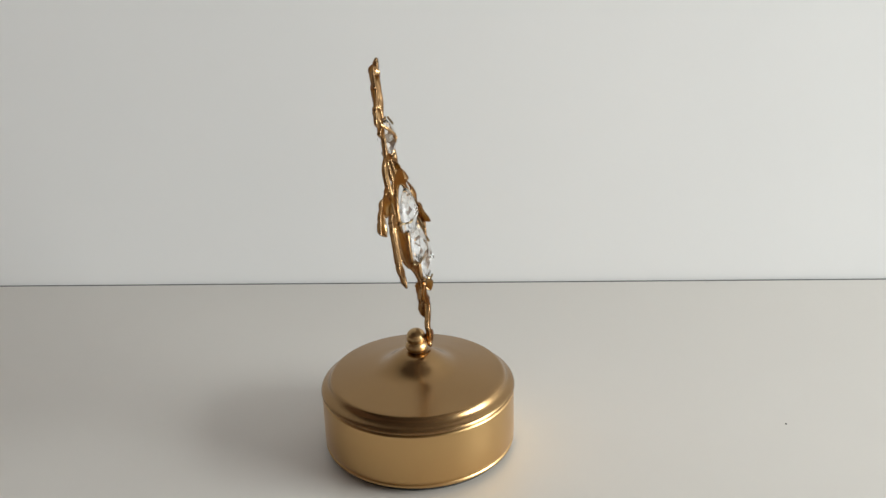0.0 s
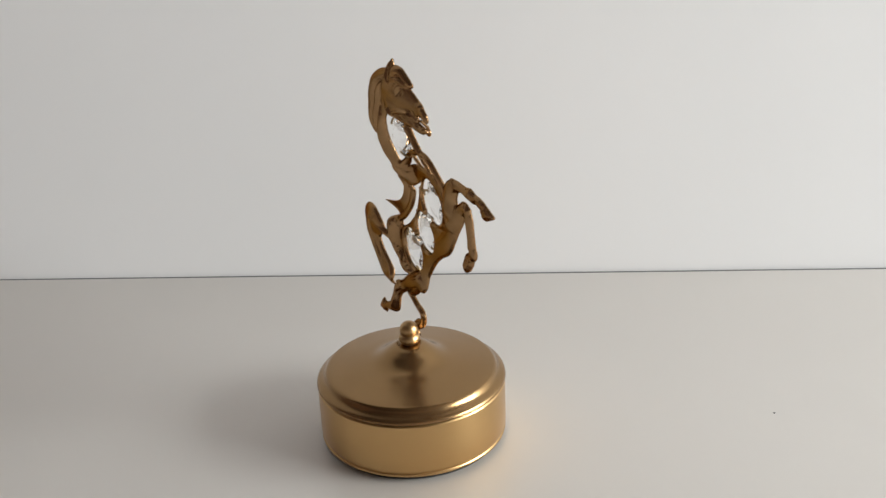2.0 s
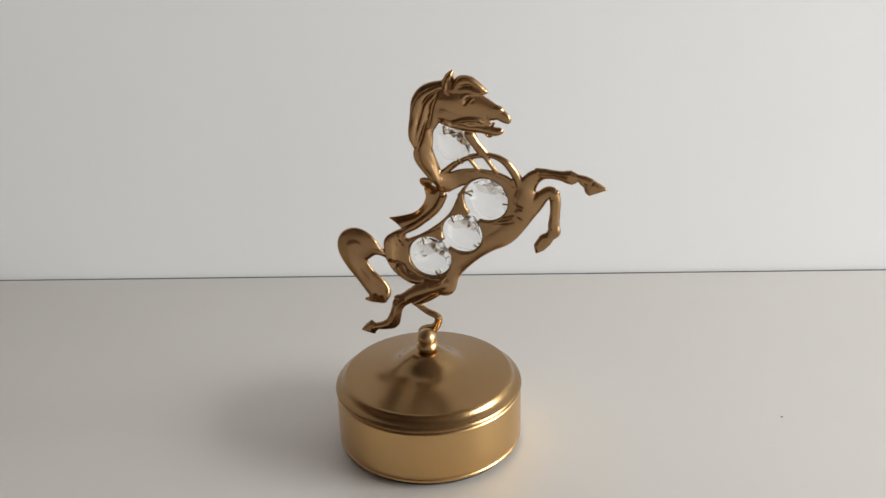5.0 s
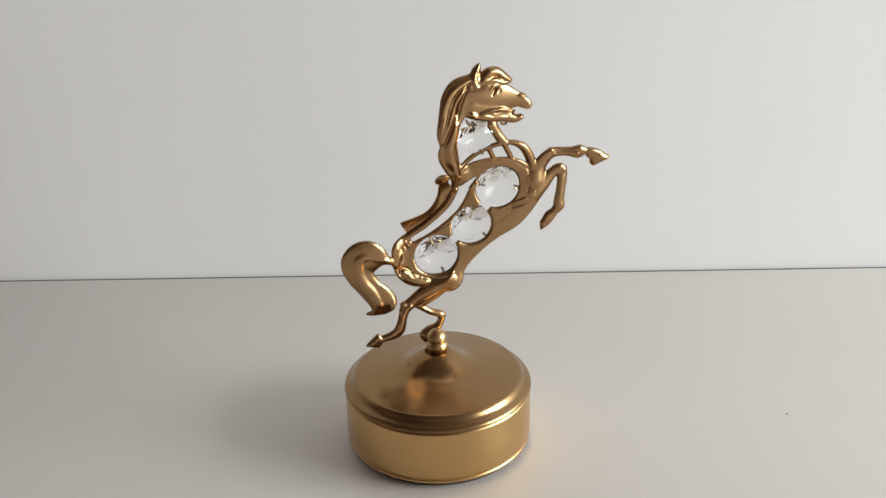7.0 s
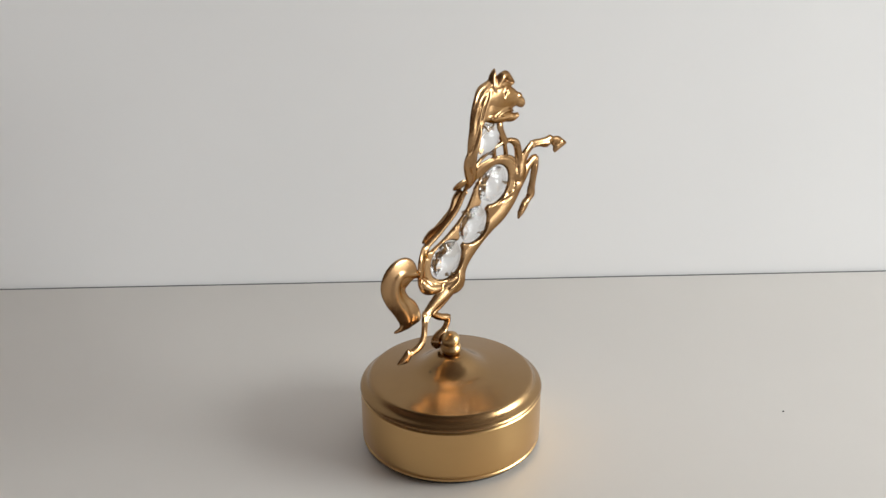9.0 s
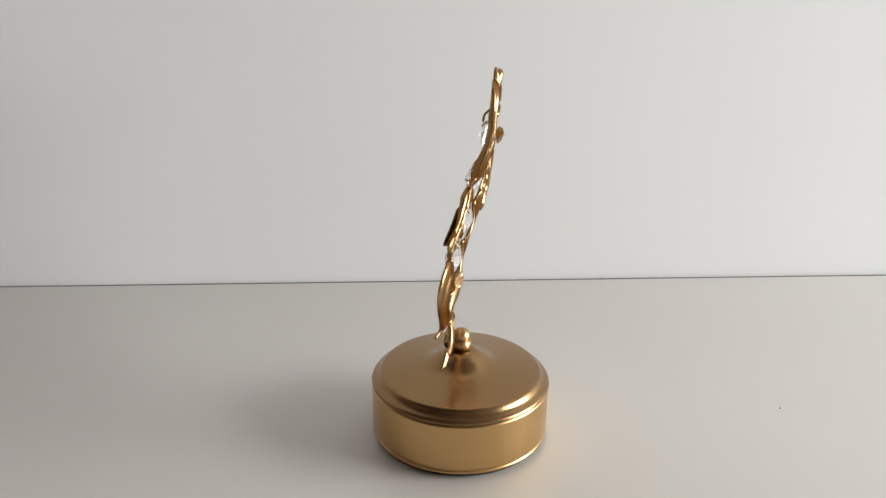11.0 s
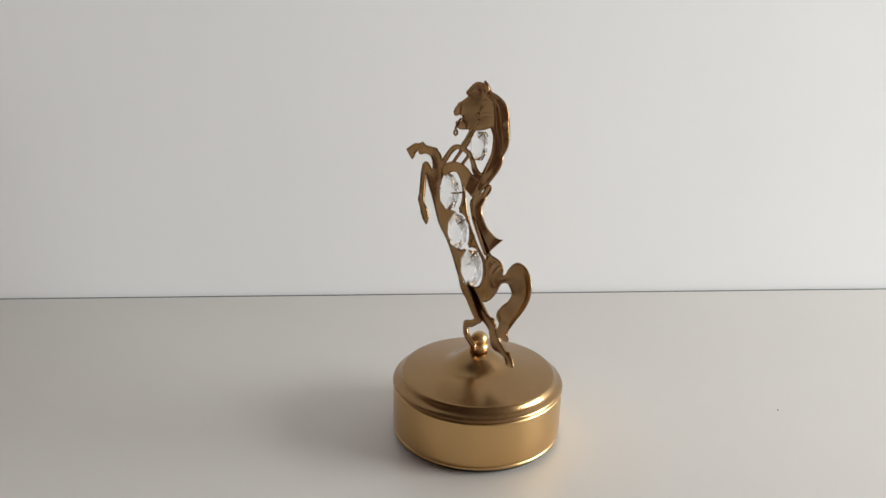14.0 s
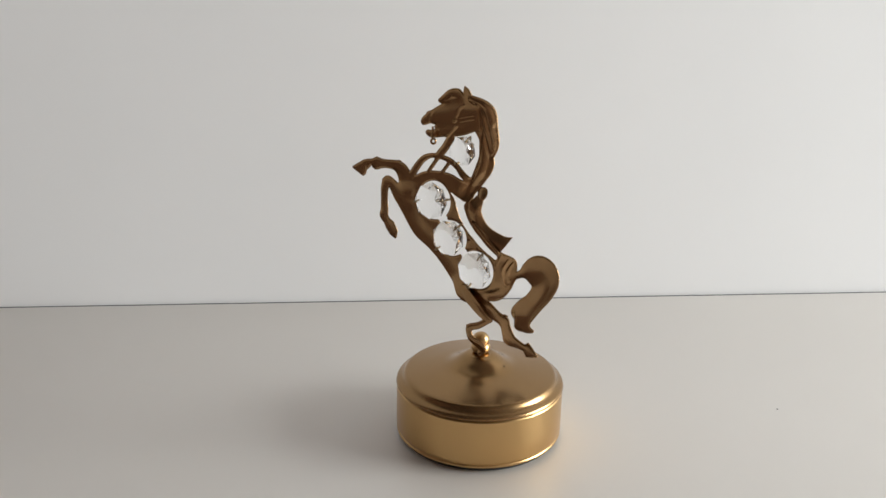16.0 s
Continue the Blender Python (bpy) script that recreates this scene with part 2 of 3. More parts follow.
MANE = {
    "mane": (0.16, [(10.9, 131.3, 1.4), (6.4, 128.6, 2.4), (4.2, 123.9, 2.8), (4.0, 120.0, 2.4), (3.4, 116.0, 2.8), (3.2, 112.8, 3.0), (4.1, 109.6, 2.2), (3.9, 106.4, 3.2), (5.4, 102.2, 2.5), (7.2, 98.1, 1.5), (7.2, 95.6, 0.7)]),
    "outer_lock": (0.85, [(11.0, 131.2, 0.9), (5.9, 128.1, 1.5), (3.2, 123.4, 1.6), (2.1, 118.0, 1.5), (1.5, 113.4, 1.2), (1.5, 109.8, 0.5)]),
    "middle_lock": (0.85, [(8.8, 127.3, 0.8), (5.8, 124.0, 1.4), (4.6, 119.6, 1.5), (3.2, 115.0, 1.3), (2.0, 110.4, 0.5)]),
    "inner_lock": (0.8, [(6.4, 119.4, 0.9), (5.6, 114.2, 1.5), (4.4, 109.0, 2.1), (4.9, 105.0, 2.3), (6.5, 101.8, 1.7), (7.5, 98.4, 1.1), (6.5, 96.5, 0.5)]),
}
HARNESS = {
    "strap": (0.4, [(18.6, 115.7, 1.6), (20.2, 113.0, 1.4), (22.0, 110.6, 1.4), (23.5, 109.2, 0.9)]),
    "collar": (0.5, [(8.1, 101.5, 0.7), (12.5, 105.5, 0.65), (16.8, 107.9, 0.65), (21.5, 109.2, 0.65), (25.8, 109.3, 0.7), (29.5, 107.4, 1.1), (32.1, 103.7, 1.3), (33.6, 100.3, 1.5)]),
    "bar": (0.6, [(17.9, 107.6, 0.55), (19.9, 104.4, 0.55)]),
    "bar_two": (0.6, [(22.8, 109.0, 0.6), (25.7, 104.4, 0.6)]),
    "band": (0.12, [(8.5, 98.1, 2.4), (13.6, 101.1, 2.5), (20.3, 102.0, 2.5), (26.7, 100.8, 2.9), (31.9, 97.6, 3.3)]),
}
BODY = {
    "torso": (0.05, [(23.5, 95.1, 8.8), (15.8, 83.8, 9.7), (6.9, 74.8, 9.5), (-0.6, 70.3, 9.9), (-3.7, 69.2, 10.3)]),
    "belly": (0.2, [(34.1, 92.2, 4.1), (31.4, 86.6, 3.4), (27.2, 81.8, 3.4), (21.0, 78.2, 3.4), (14.2, 73.0, 3.4), (7.8, 66.0, 3.8), (5.4, 60.3, 4.6)]),
    "back": (0.4, [(7.4, 94.4, 1.0), (5.3, 90.3, 1.1), (2.4, 86.9, 1.1), (-2.6, 82.7, 1.1), (-7.6, 79.1, 1.5), (-11.6, 74.7, 2.3), (-12.1, 68.7, 2.1)]),
    "buttock": (0.65, [(-9.8, 65.2, 1.8), (-8.2, 63.2, 2.4), (-5.8, 61.6, 2.4), (-3.0, 61.0, 1.8)]),
    "tail_crest": (0.55, [(-14.5, 69.8, 1.0), (-19.0, 71.2, 1.6), (-24.4, 72.6, 3.0), (-26.4, 68.4, 3.2), (-24.8, 63.2, 2.8), (-21.4, 57.8, 2.8), (-19.6, 53.6, 2.4), (-20.6, 51.2, 0.9)]),
    "tail": (0.2, [(-12.3, 68.8, 1.1), (-16.6, 70.4, 1.5), (-20.3, 72.0, 4.0), (-23.9, 72.0, 6.2), (-25.8, 69.6, 5.5), (-25.0, 64.7, 4.2), (-22.2, 60.1, 3.8), (-19.3, 56.6, 4.3), (-17.7, 53.7, 4.1), (-19.4, 51.2, 1.9), (-21.6, 50.2, 0.9), (-23.4, 50.0, 0.3)]),
}
LEGS = {
    "thigh": (0.4, [(5.3, 61.2, 3.8), (0.8, 58.4, 3.3), (-3.4, 55.8, 2.8), (-7.1, 53.3, 2.2), (-10.1, 50.8, 2.0), (-11.2, 48.0, 1.5), (-12.0, 44.6, 1.6), (-13.2, 41.7, 1.9), (-15.6, 40.3, 1.5), (-18.4, 39.5, 1.2)]),
    "raised_leg": (0.38, [(34.5, 95.4, 4.1), (35.4, 99.8, 2.7), (37.7, 103.2, 2.0), (40.4, 104.9, 1.6), (44.0, 105.0, 1.3), (47.0, 104.7, 1.5), (49.3, 104.5, 2.0), (51.5, 104.6, 1.0), (53.8, 104.0, 1.25), (55.4, 103.2, 1.5)]),
    "bent_leg": (0.38, [(33.9, 90.6, 3.3), (37.2, 93.7, 2.6), (40.3, 97.3, 1.9), (43.0, 98.9, 1.8), (44.3, 96.3, 1.6), (44.2, 91.5, 1.4), (43.8, 87.4, 1.6), (43.9, 85.0, 1.8), (42.4, 83.2, 1.4)]),
}
FAR_LEG = {
    "far_thigh": (0.5, [(5.8, 62.6, 1.2), (4.2, 59.0, 2.3), (0.8, 55.4, 2.0), (-2.6, 52.6, 1.5), (-5.4, 50.9, 1.1)]),
    "cannon": (0.6, [(-5.4, 50.9, 1.0), (-1.2, 47.9, 1.1), (2.6, 46.1, 1.2), (2.3, 43.2, 1.1), (0.8, 41.1, 1.5), (-1.4, 40.0, 1.9), (-2.9, 38.8, 1.9), (-2.8, 37.0, 1.4), (-2.2, 36.0, 1.1)]),
}
# Angular ends: hooves, spurs and the points of the knees, as corners (forward, up).
CORNERS = [
    [(53.6, 102.2), (56.6, 104.2), (60.7, 101.6), (57.8, 100.3), (55.0, 99.1), (54.0, 100.0)],
    [(51.6, 104.2), (53.4, 104.4), (54.4, 101.2), (52.4, 102.6)],
    [(39.4, 83.0), (37.5, 79.4), (37.9, 76.4), (40.4, 78.0), (42.4, 80.3), (44.0, 83.2), (41.6, 84.4)],
    [(-20.6, 41.6), (-22.9, 39.4), (-24.8, 37.1), (-22.4, 36.5), (-20.2, 36.1), (-19.0, 37.9), (-17.2, 39.2), (-19.2, 40.6)],
    [(-12.2, 52.4), (-11.2, 53.4), (-8.0, 53.6), (-9.4, 50.4)],
    [(38.4, 106.3), (39.6, 106.6), (42.4, 105.9), (40.4, 103.6)],
    [(44.0, 100.7), (45.6, 99.3), (45.6, 96.2), (42.8, 98.0)],
    [(47.8, 106.1), (49.6, 106.7), (51.2, 105.4), (49.0, 104.2)],
    [(46.6, 103.6), (49.6, 102.3), (50.6, 103.2), (48.8, 104.6)],
]
FAR_CORNERS = [[(1.6, 47.2), (4.0, 46.8), (3.4, 44.0), (1.6, 44.8)], [(-6.6, 50.4), (-5.4, 52.2), (-2.8, 52.6), (-3.6, 50.2)]]
# Openings cut through the plate.
CUTS = [
    [(11.4, 94.4, 1.0), (8.3, 89.0, 1.3), (4.3, 84.8, 1.35), (-1.4, 80.5, 1.3), (-6.6, 77.6, 1.1)],
    [(25.4, 121.0, 0.45), (27.6, 120.2, 0.7), (29.8, 119.5, 0.85), (32.6, 118.6, 1.1)],
    [(21.8, 94.1, 7.6), (21.81, 94.11, 7.6)],
    [(13.1, 80.9, 7.1), (13.11, 80.91, 7.1)],
    [(1.1, 70.7, 7.7), (1.11, 70.71, 7.7)],
    [(17.4, 87.5, 2.2), (18.4, 89.0, 2.2)],
    [(6.4, 75.5, 1.8), (7.4, 76.5, 1.8)],
]
# Pressed lines (depth, stroke): grooves are positive, raised welts negative.
HEAD_LINES = [
    (0.9, [(17.9, 126.0, 0.35), (18.8, 127.6, 0.55), (19.9, 128.4, 0.35)]),
    (0.6, [(20.0, 126.8, 0.3), (20.6, 127.6, 0.35)]),
    (-0.35, [(17.2, 127.6, 0.4), (18.6, 129.1, 0.5), (20.6, 129.2, 0.4)]),
    (-0.7, [(14.4, 119.8, 0.6), (16.9, 120.7, 0.7), (19.0, 121.1, 0.7), (21.5, 121.3, 0.65), (22.9, 120.6, 0.5)]),
    (-0.5, [(11.4, 119.7, 0.9), (12.9, 118.6, 0.8)]),
    (0.45, [(13.4, 118.9, 0.4), (16.2, 119.6, 0.45), (19.0, 119.0, 0.4), (21.6, 119.2, 0.4), (23.8, 118.9, 0.35)]),
    (0.6, [(24.3, 122.9, 0.35), (24.1, 121.5, 0.45), (24.6, 120.4, 0.4)]),
    (0.55, [(13.1, 133.6, 0.4), (12.8, 131.0, 0.55), (13.1, 129.2, 0.35)]),
    (0.5, [(15.9, 131.2, 0.35), (18.9, 131.9, 0.45), (21.4, 130.8, 0.4), (23.2, 130.4, 0.3)]),
]
MANE_LINES = [
    (0.5, [(10.2, 130.0, 0.4), (6.4, 126.6, 0.5), (4.5, 121.8, 0.5), (3.0, 116.6, 0.45), (1.7, 111.5, 0.35)]),
    (0.5, [(9.8, 128.9, 0.5), (8.0, 124.7, 0.7), (6.9, 120.3, 0.6), (6.4, 117.2, 0.5)]),
    (0.5, [(7.4, 121.5, 0.35), (5.6, 118.5, 0.5), (4.2, 114.0, 0.5), (2.4, 109.2, 0.4)]),
    (0.35, [(5.2, 108.5, 0.35), (6.6, 104.6, 0.4), (7.9, 101.0, 0.35)]),
    (0.3, [(8.2, 129.8, 0.3), (4.4, 126.2, 0.35), (2.4, 121.0, 0.35), (1.0, 115.6, 0.3)]),
]
BODY_LINES = [
    (0.5, [(31.5, 102.2, 0.4), (32.5, 97.0, 0.45), (31.9, 91.7, 0.4)]),
    (0.5, [(32.2, 92.8, 0.35), (34.6, 92.2, 0.35), (34.4, 90.8, 0.3)]),
    (-0.6, [(6.7, 94.4, 0.45), (10.4, 95.7, 0.5), (14.6, 96.7, 0.45)]),
    (0.4, [(9.5, 100.4, 0.35), (14.5, 103.3, 0.4), (20.5, 104.2, 0.4), (27.0, 102.9, 0.4), (31.5, 100.0, 0.35)]),
    (-0.45, [(25.0, 87.6, 0.5), (28.3, 88.2, 0.6), (31.2, 89.4, 0.5)]),
    (0.35, [(24.0, 86.2, 0.4), (28.0, 86.6, 0.5), (31.4, 87.6, 0.4)]),
    (0.45, [(12.6, 93.6, 0.3), (10.2, 87.9, 0.35), (6.0, 83.2, 0.35), (-1.0, 78.9, 0.3)]),
    (-0.5, [(3.6, 82.1, 0.45), (3.9, 82.4, 0.45)]),
    (-0.5, [(9.0, 87.3, 0.45), (9.3, 87.6, 0.45)]),
]
RUMP_LINES = [
    (0.5, [(-11.0, 75.6, 0.35), (-10.6, 71.6, 0.4), (-11.9, 67.4, 0.35)]),
    (-0.4, [(-12.2, 75.0, 0.35), (-12.0, 71.4, 0.4), (-12.9, 68.2, 0.35)]),
    (0.5, [(-10.6, 77.6, 0.3), (-9.4, 75.0, 0.35), (-7.9, 74.4, 0.3)]),
    (-0.5, [(-9.6, 77.4, 0.4), (-8.4, 75.4, 0.45)]),
    (0.6, [(-11.7, 64.6, 0.4), (-10.8, 67.0, 0.45), (-8.6, 66.4, 0.45), (-6.9, 63.6, 0.4), (-5.0, 63.0, 0.35)]),
    (0.45, [(-4.0, 62.6, 0.4), (0.5, 61.6, 0.45), (5.6, 62.4, 0.4)]),
    (-0.5, [(1.0, 59.5, 0.6), (4.4, 61.2, 0.6), (6.6, 63.8, 0.55)]),
]
LEG_LINES = [
    (0.45, [(54.0, 99.9, 0.3), (55.6, 102.4, 0.35), (57.2, 104.2, 0.3)]),
    (0.4, [(39.2, 83.4, 0.3), (41.0, 81.6, 0.35), (43.2, 81.6, 0.3)]),
    (0.4, [(-20.9, 41.6, 0.3), (-20.0, 38.8, 0.35), (-20.4, 36.2, 0.3)]),
    (-0.45, [(-8.6, 52.0, 0.6), (-10.8, 49.8, 0.6), (-11.8, 45.2, 0.5), (-13.2, 42.0, 0.5)]),
    (-0.4, [(40.0, 104.6, 0.5), (44.5, 104.6, 0.5), (48.6, 104.2, 0.6)]),
    (-0.4, [(43.9, 96.4, 0.5), (43.8, 90.5, 0.45), (43.5, 86.6, 0.5)]),
    (0.4, [(38.6, 102.2, 0.35), (40.4, 103.2, 0.4), (41.6, 103.6, 0.3)]),
]
# Bridle and straps pressed into the other face.
REAR_LINES = [
    (-0.5, [(14.6, 128.5, 0.4), (16.3, 127.1, 0.4), (16.9, 125.0, 0.4), (17.8, 122.8, 0.4)]),
    (-0.6, [(17.7, 122.9, 0.6), (17.9, 122.7, 0.6)]),
    (-0.5, [(27.1, 126.0, 0.4), (27.5, 123.6, 0.4), (26.9, 121.2, 0.4), (26.3, 119.6, 0.35)]),
    (-0.25, [(16.1, 123.8, 0.3), (13.4, 124.3, 0.3), (10.7, 124.7, 0.3)]),
    (-0.25, [(10.2, 123.3, 0.3), (12.9, 122.9, 0.3), (15.6, 122.4, 0.3)]),
    (-0.5, [(16.9, 120.8, 0.45), (18.9, 118.0, 0.45), (20.6, 116.4, 0.4)]),
    (-0.5, [(-11.4, 76.5, 0.4), (-9.9, 72.9, 0.5), (-10.6, 68.4, 0.45), (-11.8, 66.1, 0.35)]),
    (-0.5, [(-12.9, 74.9, 0.35), (-11.6, 72.1, 0.4), (-12.2, 68.0, 0.35)]),
    (-0.5, [(-9.3, 79.1, 0.4), (-7.2, 74.5, 0.4)]),
    (-0.5, [(5.5, 81.2, 0.5), (5.7, 81.4, 0.5)]),
    (-0.5, [(1.6, 78.7, 0.5), (1.8, 78.9, 0.5)]),
]
STEP, THICK = 0.26, 0.75
LEAN, Y0 = 0.11, 8.5


def stroke_field(px, pz, stroke):
    """Distance outside the stroke, and its dome height, on a regular grid."""
    sd, dome = np.full(px.shape, 1e3), np.zeros(px.shape)
    for x, z, r in smooth_line(stroke, 0.14):
        i, j = (int((q - first) / STEP) for q, first in ((x, px[0, 0]), (z, pz[0, 0])))
        m = int((r + 3) / STEP) + 1
        near = (slice(max(0, i - m), max(0, i + m)), slice(max(0, j - m), max(0, j + m)))
        d = np.hypot(px[near] - x, pz[near] - z)
        sd[near] = np.minimum(sd[near], d - r)
        dome[near] = np.maximum(dome[near], np.maximum(0, r - d * d / r))
    return sd, dome


def corner_field(px, pz, corners):
    """Distance outside a polygon of corners."""
    d, odd = np.full(px.shape, 1e3), np.zeros(px.shape, bool)
    for (ax, az), (bx, bz) in zip(corners, corners[1:] + corners[:1]):
        ex, ez = bx - ax, bz - az
        k = np.clip(((px - ax) * ex + (pz - az) * ez) / (ex * ex + ez * ez), 0, 1)
        d = np.minimum(d, np.hypot(px - ax - k * ex, pz - az - k * ez))
        if abs(ez) > 1e-9:
            odd ^= ((az > pz) != (bz > pz)) & (px < ax + (pz - az) * ex / ez)
    return np.where(odd, -d, d)


def soften(h, times):
    for _ in range(times):
        q = np.pad(h, 1, mode="edge")
        h = 0.5 * h + 0.125 * (q[2:, 1:-1] + q[:-2, 1:-1] + q[1:-1, 2:] + q[1:-1, :-2])
    return h


def plate_fields(px, pz, groups, edges, cuts, lines, rear_lines, solid):
    """Distance outside the outline, and the relief of the front and of the rear face."""
    sd, high = np.full(px.shape, 1e3), np.zeros(px.shape)
    for group in groups:
        for k, stroke in group.values():
            s, dome = stroke_field(px, pz, stroke)
            soft = np.clip(0.5 + (s - sd) / 1.0, 0, 1)
            sd = s * (1 - soft) + sd * soft - 0.5 * soft * (1 - soft)
            high = np.maximum(high, k * dome)
    for corners in edges:
        s = corner_field(px, pz, corners)
        sd = np.minimum(sd, s)
        high = np.maximum(high, np.clip(-0.7 * s, 0, 0.7))
    for stroke in cuts:
        sd = np.maximum(sd, -stroke_field(px, pz, stroke)[0])
    # the rear face is hollow where the front bulges, but the mane is full on both sides
    full = np.clip(0.5 - stroke_field(px, pz, MANE["mane"][1])[0] / 1.0, 0, 1) * np.clip((pz - 95) / 4, 0, 1)
    hollow = soften(high, 60)
    rear = 0.8 * hollow * (1 - full) * (1 - solid) - 0.7 * high * full - 0.6 * high * solid
    for group in lines:
        for depth, stroke in group:
            high = high - depth * np.clip(stroke_field(px, pz, stroke)[1] / 0.5, 0, 1.4) ** 1.3
    for group, k in rear_lines:
        for depth, stroke in group:
            rear = rear + k * depth * np.clip(stroke_field(px, pz, stroke)[1] / 0.5, 0, 1.4) ** 1.3
    # the rim is rolled over a little
    rim = 0.28 * np.clip(1 + sd / 0.55, 0, 1) ** 2
    high, rear = high - rim, rear - rim * (1 - full) + 0.3 * rim * full
    return sd, high, rear


def ease(x, a, b):
    t = np.clip((x - a) / (b - a), 0, 1)
    return t * t * (3 - 2 * t)


def bend(px, pz):
    """How far the plate is bent to its back, in millimetres."""
    hind = -4.6 * ease(-px, 3, 17) * ease(-pz, -58, -44) * ease(pz, 30, 36)
    stand = -1.3 * ease(-pz, -43, -37) * ease(px, -6, -3)
    across = 0.69 * (px - 10) - 0.72 * (pz - 82)
    flank = np.clip(2.2 - 0.05 * across, 2.2, 3.0)
    crest = ease(pz, 93, 100) * ease(-px, -13, -6)
    legs = ease(px, 33, 42)
    body = (flank * (1 - legs) + 3.4 * legs) * ease(pz, 54, 68) * ease(-pz, -110, -99) * ease(px, -18, -8) * (1 - crest)
    curl = -1.8 * (np.clip(6.0 - px, 0, 6) / 6) ** 1.5 * ease(pz, 96, 102)
    ear = 1.6 * ease(pz, 126, 135) * ease(-px, -17, -13)
    arm = 2.2 * legs * ease(pz, 99, 110)
    head = ease(pz, 100, 118) * (-3.0 + 3.4 * ease(px, 4, 28)) - 1.4 * crest * ease(-pz, -122, -108)
    tail = -1.7 * ease(-px, 9, 16) * ease(pz, 46, 54)
    hind = hind * (1 - ease(-px, 14, 16) * ease(pz, 46, 49))
    return hind + stand + body + arm + ear + curl + head * (1 - legs) + tail


def place(px, pz, w):
    b = bend(px, pz)
    z = pz - 0.47 * b
    return np.stack([px, Y0 - LEAN * pz + b + w, z], -1) / 1000


def sheet(name, label, parent, groups, edges, cuts=(), lines=(), rear_lines=(), behind=0.0, solid=0.0):
    """A stamped metal sheet with its relief, outline and rounded rim."""
    nx, nz = int(96 / STEP), int(106 / STEP)
    gx, gz = np.meshgrid(-34 + STEP * np.arange(nx), 33 + STEP * np.arange(nz), indexing="ij")
    sd, high, rear_high = plate_fields(gx, gz, groups, edges, cuts, lines, rear_lines, solid)
    # vertices just outside slide back onto the outline
    dx, dz = np.gradient(sd, STEP)
    norm = np.maximum(np.hypot(dx, dz), 0.2)
    out = sd > 0
    shift = np.where(out & (sd < 1.2), sd, 0)
    px, pz = gx - shift * dx / norm, gz - shift * dz / norm
    reliefs = []
    for h in (high, rear_high):
        reliefs.append(np.where(out, -0.28, soften(np.where(out, -0.28, h), 2)))
    high, rear_high = reliefs
    inside = ~out
    quad = (inside[:-1, :-1].astype(int) + inside[1:, :-1] + inside[:-1, 1:] + inside[1:, 1:]) >= 2
    front, rear = place(px, pz, behind - high), place(px, pz, behind + THICK - rear_high)
    number = -np.ones(gx.shape, int)
    used = np.zeros(gx.shape, bool)
    for a in (slice(None, -1), slice(1, None)):
        for b in (slice(None, -1), slice(1, None)):
            used[a, b] |= quad
    n = used.sum()
    number[used] = np.arange(n)
    # a middle ring rounds the rim
    middle = place(px + 0.26 * dx / norm, pz + 0.26 * dz / norm, behind + 0.5 * (THICK - high - rear_high))
    verts = np.vstack([front[used], rear[used], middle[used]])
    faces, edges = [], {}
    for i, j in zip(*np.nonzero(quad)):
        c = [number[i, j], number[i + 1, j], number[i + 1, j + 1], number[i, j + 1]]
        faces.append(c)
        faces.append([v + n for v in c[::-1]])
        for a, b in zip(c, c[1:] + c[:1]):
            edges[(a, b)] = 1
    for a, b in edges:
        if (b, a) not in edges:
            faces.append([b, a, a + 2 * n, b + 2 * n])
            faces.append([b + 2 * n, a + 2 * n, a + n, b + n])
    me = bpy.data.meshes.new(name)
    me.from_pydata(verts.tolist(), [], [[int(v) for v in f] for f in faces])
    bm = bmesh.new()
    bm.from_mesh(me)
    bmesh.ops.delete(bm, geom=[v for v in bm.verts if not v.link_faces], context="VERTS")
    bm.to_mesh(me)
    bm.free()
    me.materials.append(M_HORSE)
    me.shade_smooth()
    ob = new(name, me)
    ob.parent = parent
    return tagged(ob, label)


horse = sheet("horse", "stamped gold plate horse rearing, with cut-out openings", box_thing, (MANE, HEAD, HARNESS, BODY, LEGS), CORNERS, CUTS,
              (HEAD_LINES, MANE_LINES, BODY_LINES, RUMP_LINES, LEG_LINES), ((MANE_LINES, 1.0), (REAR_LINES, 1.5)))
sheet("far_leg", "bent gold hind leg standing on the finial", horse, (FAR_LEG,), FAR_CORNERS, behind=0.6, solid=1.0)


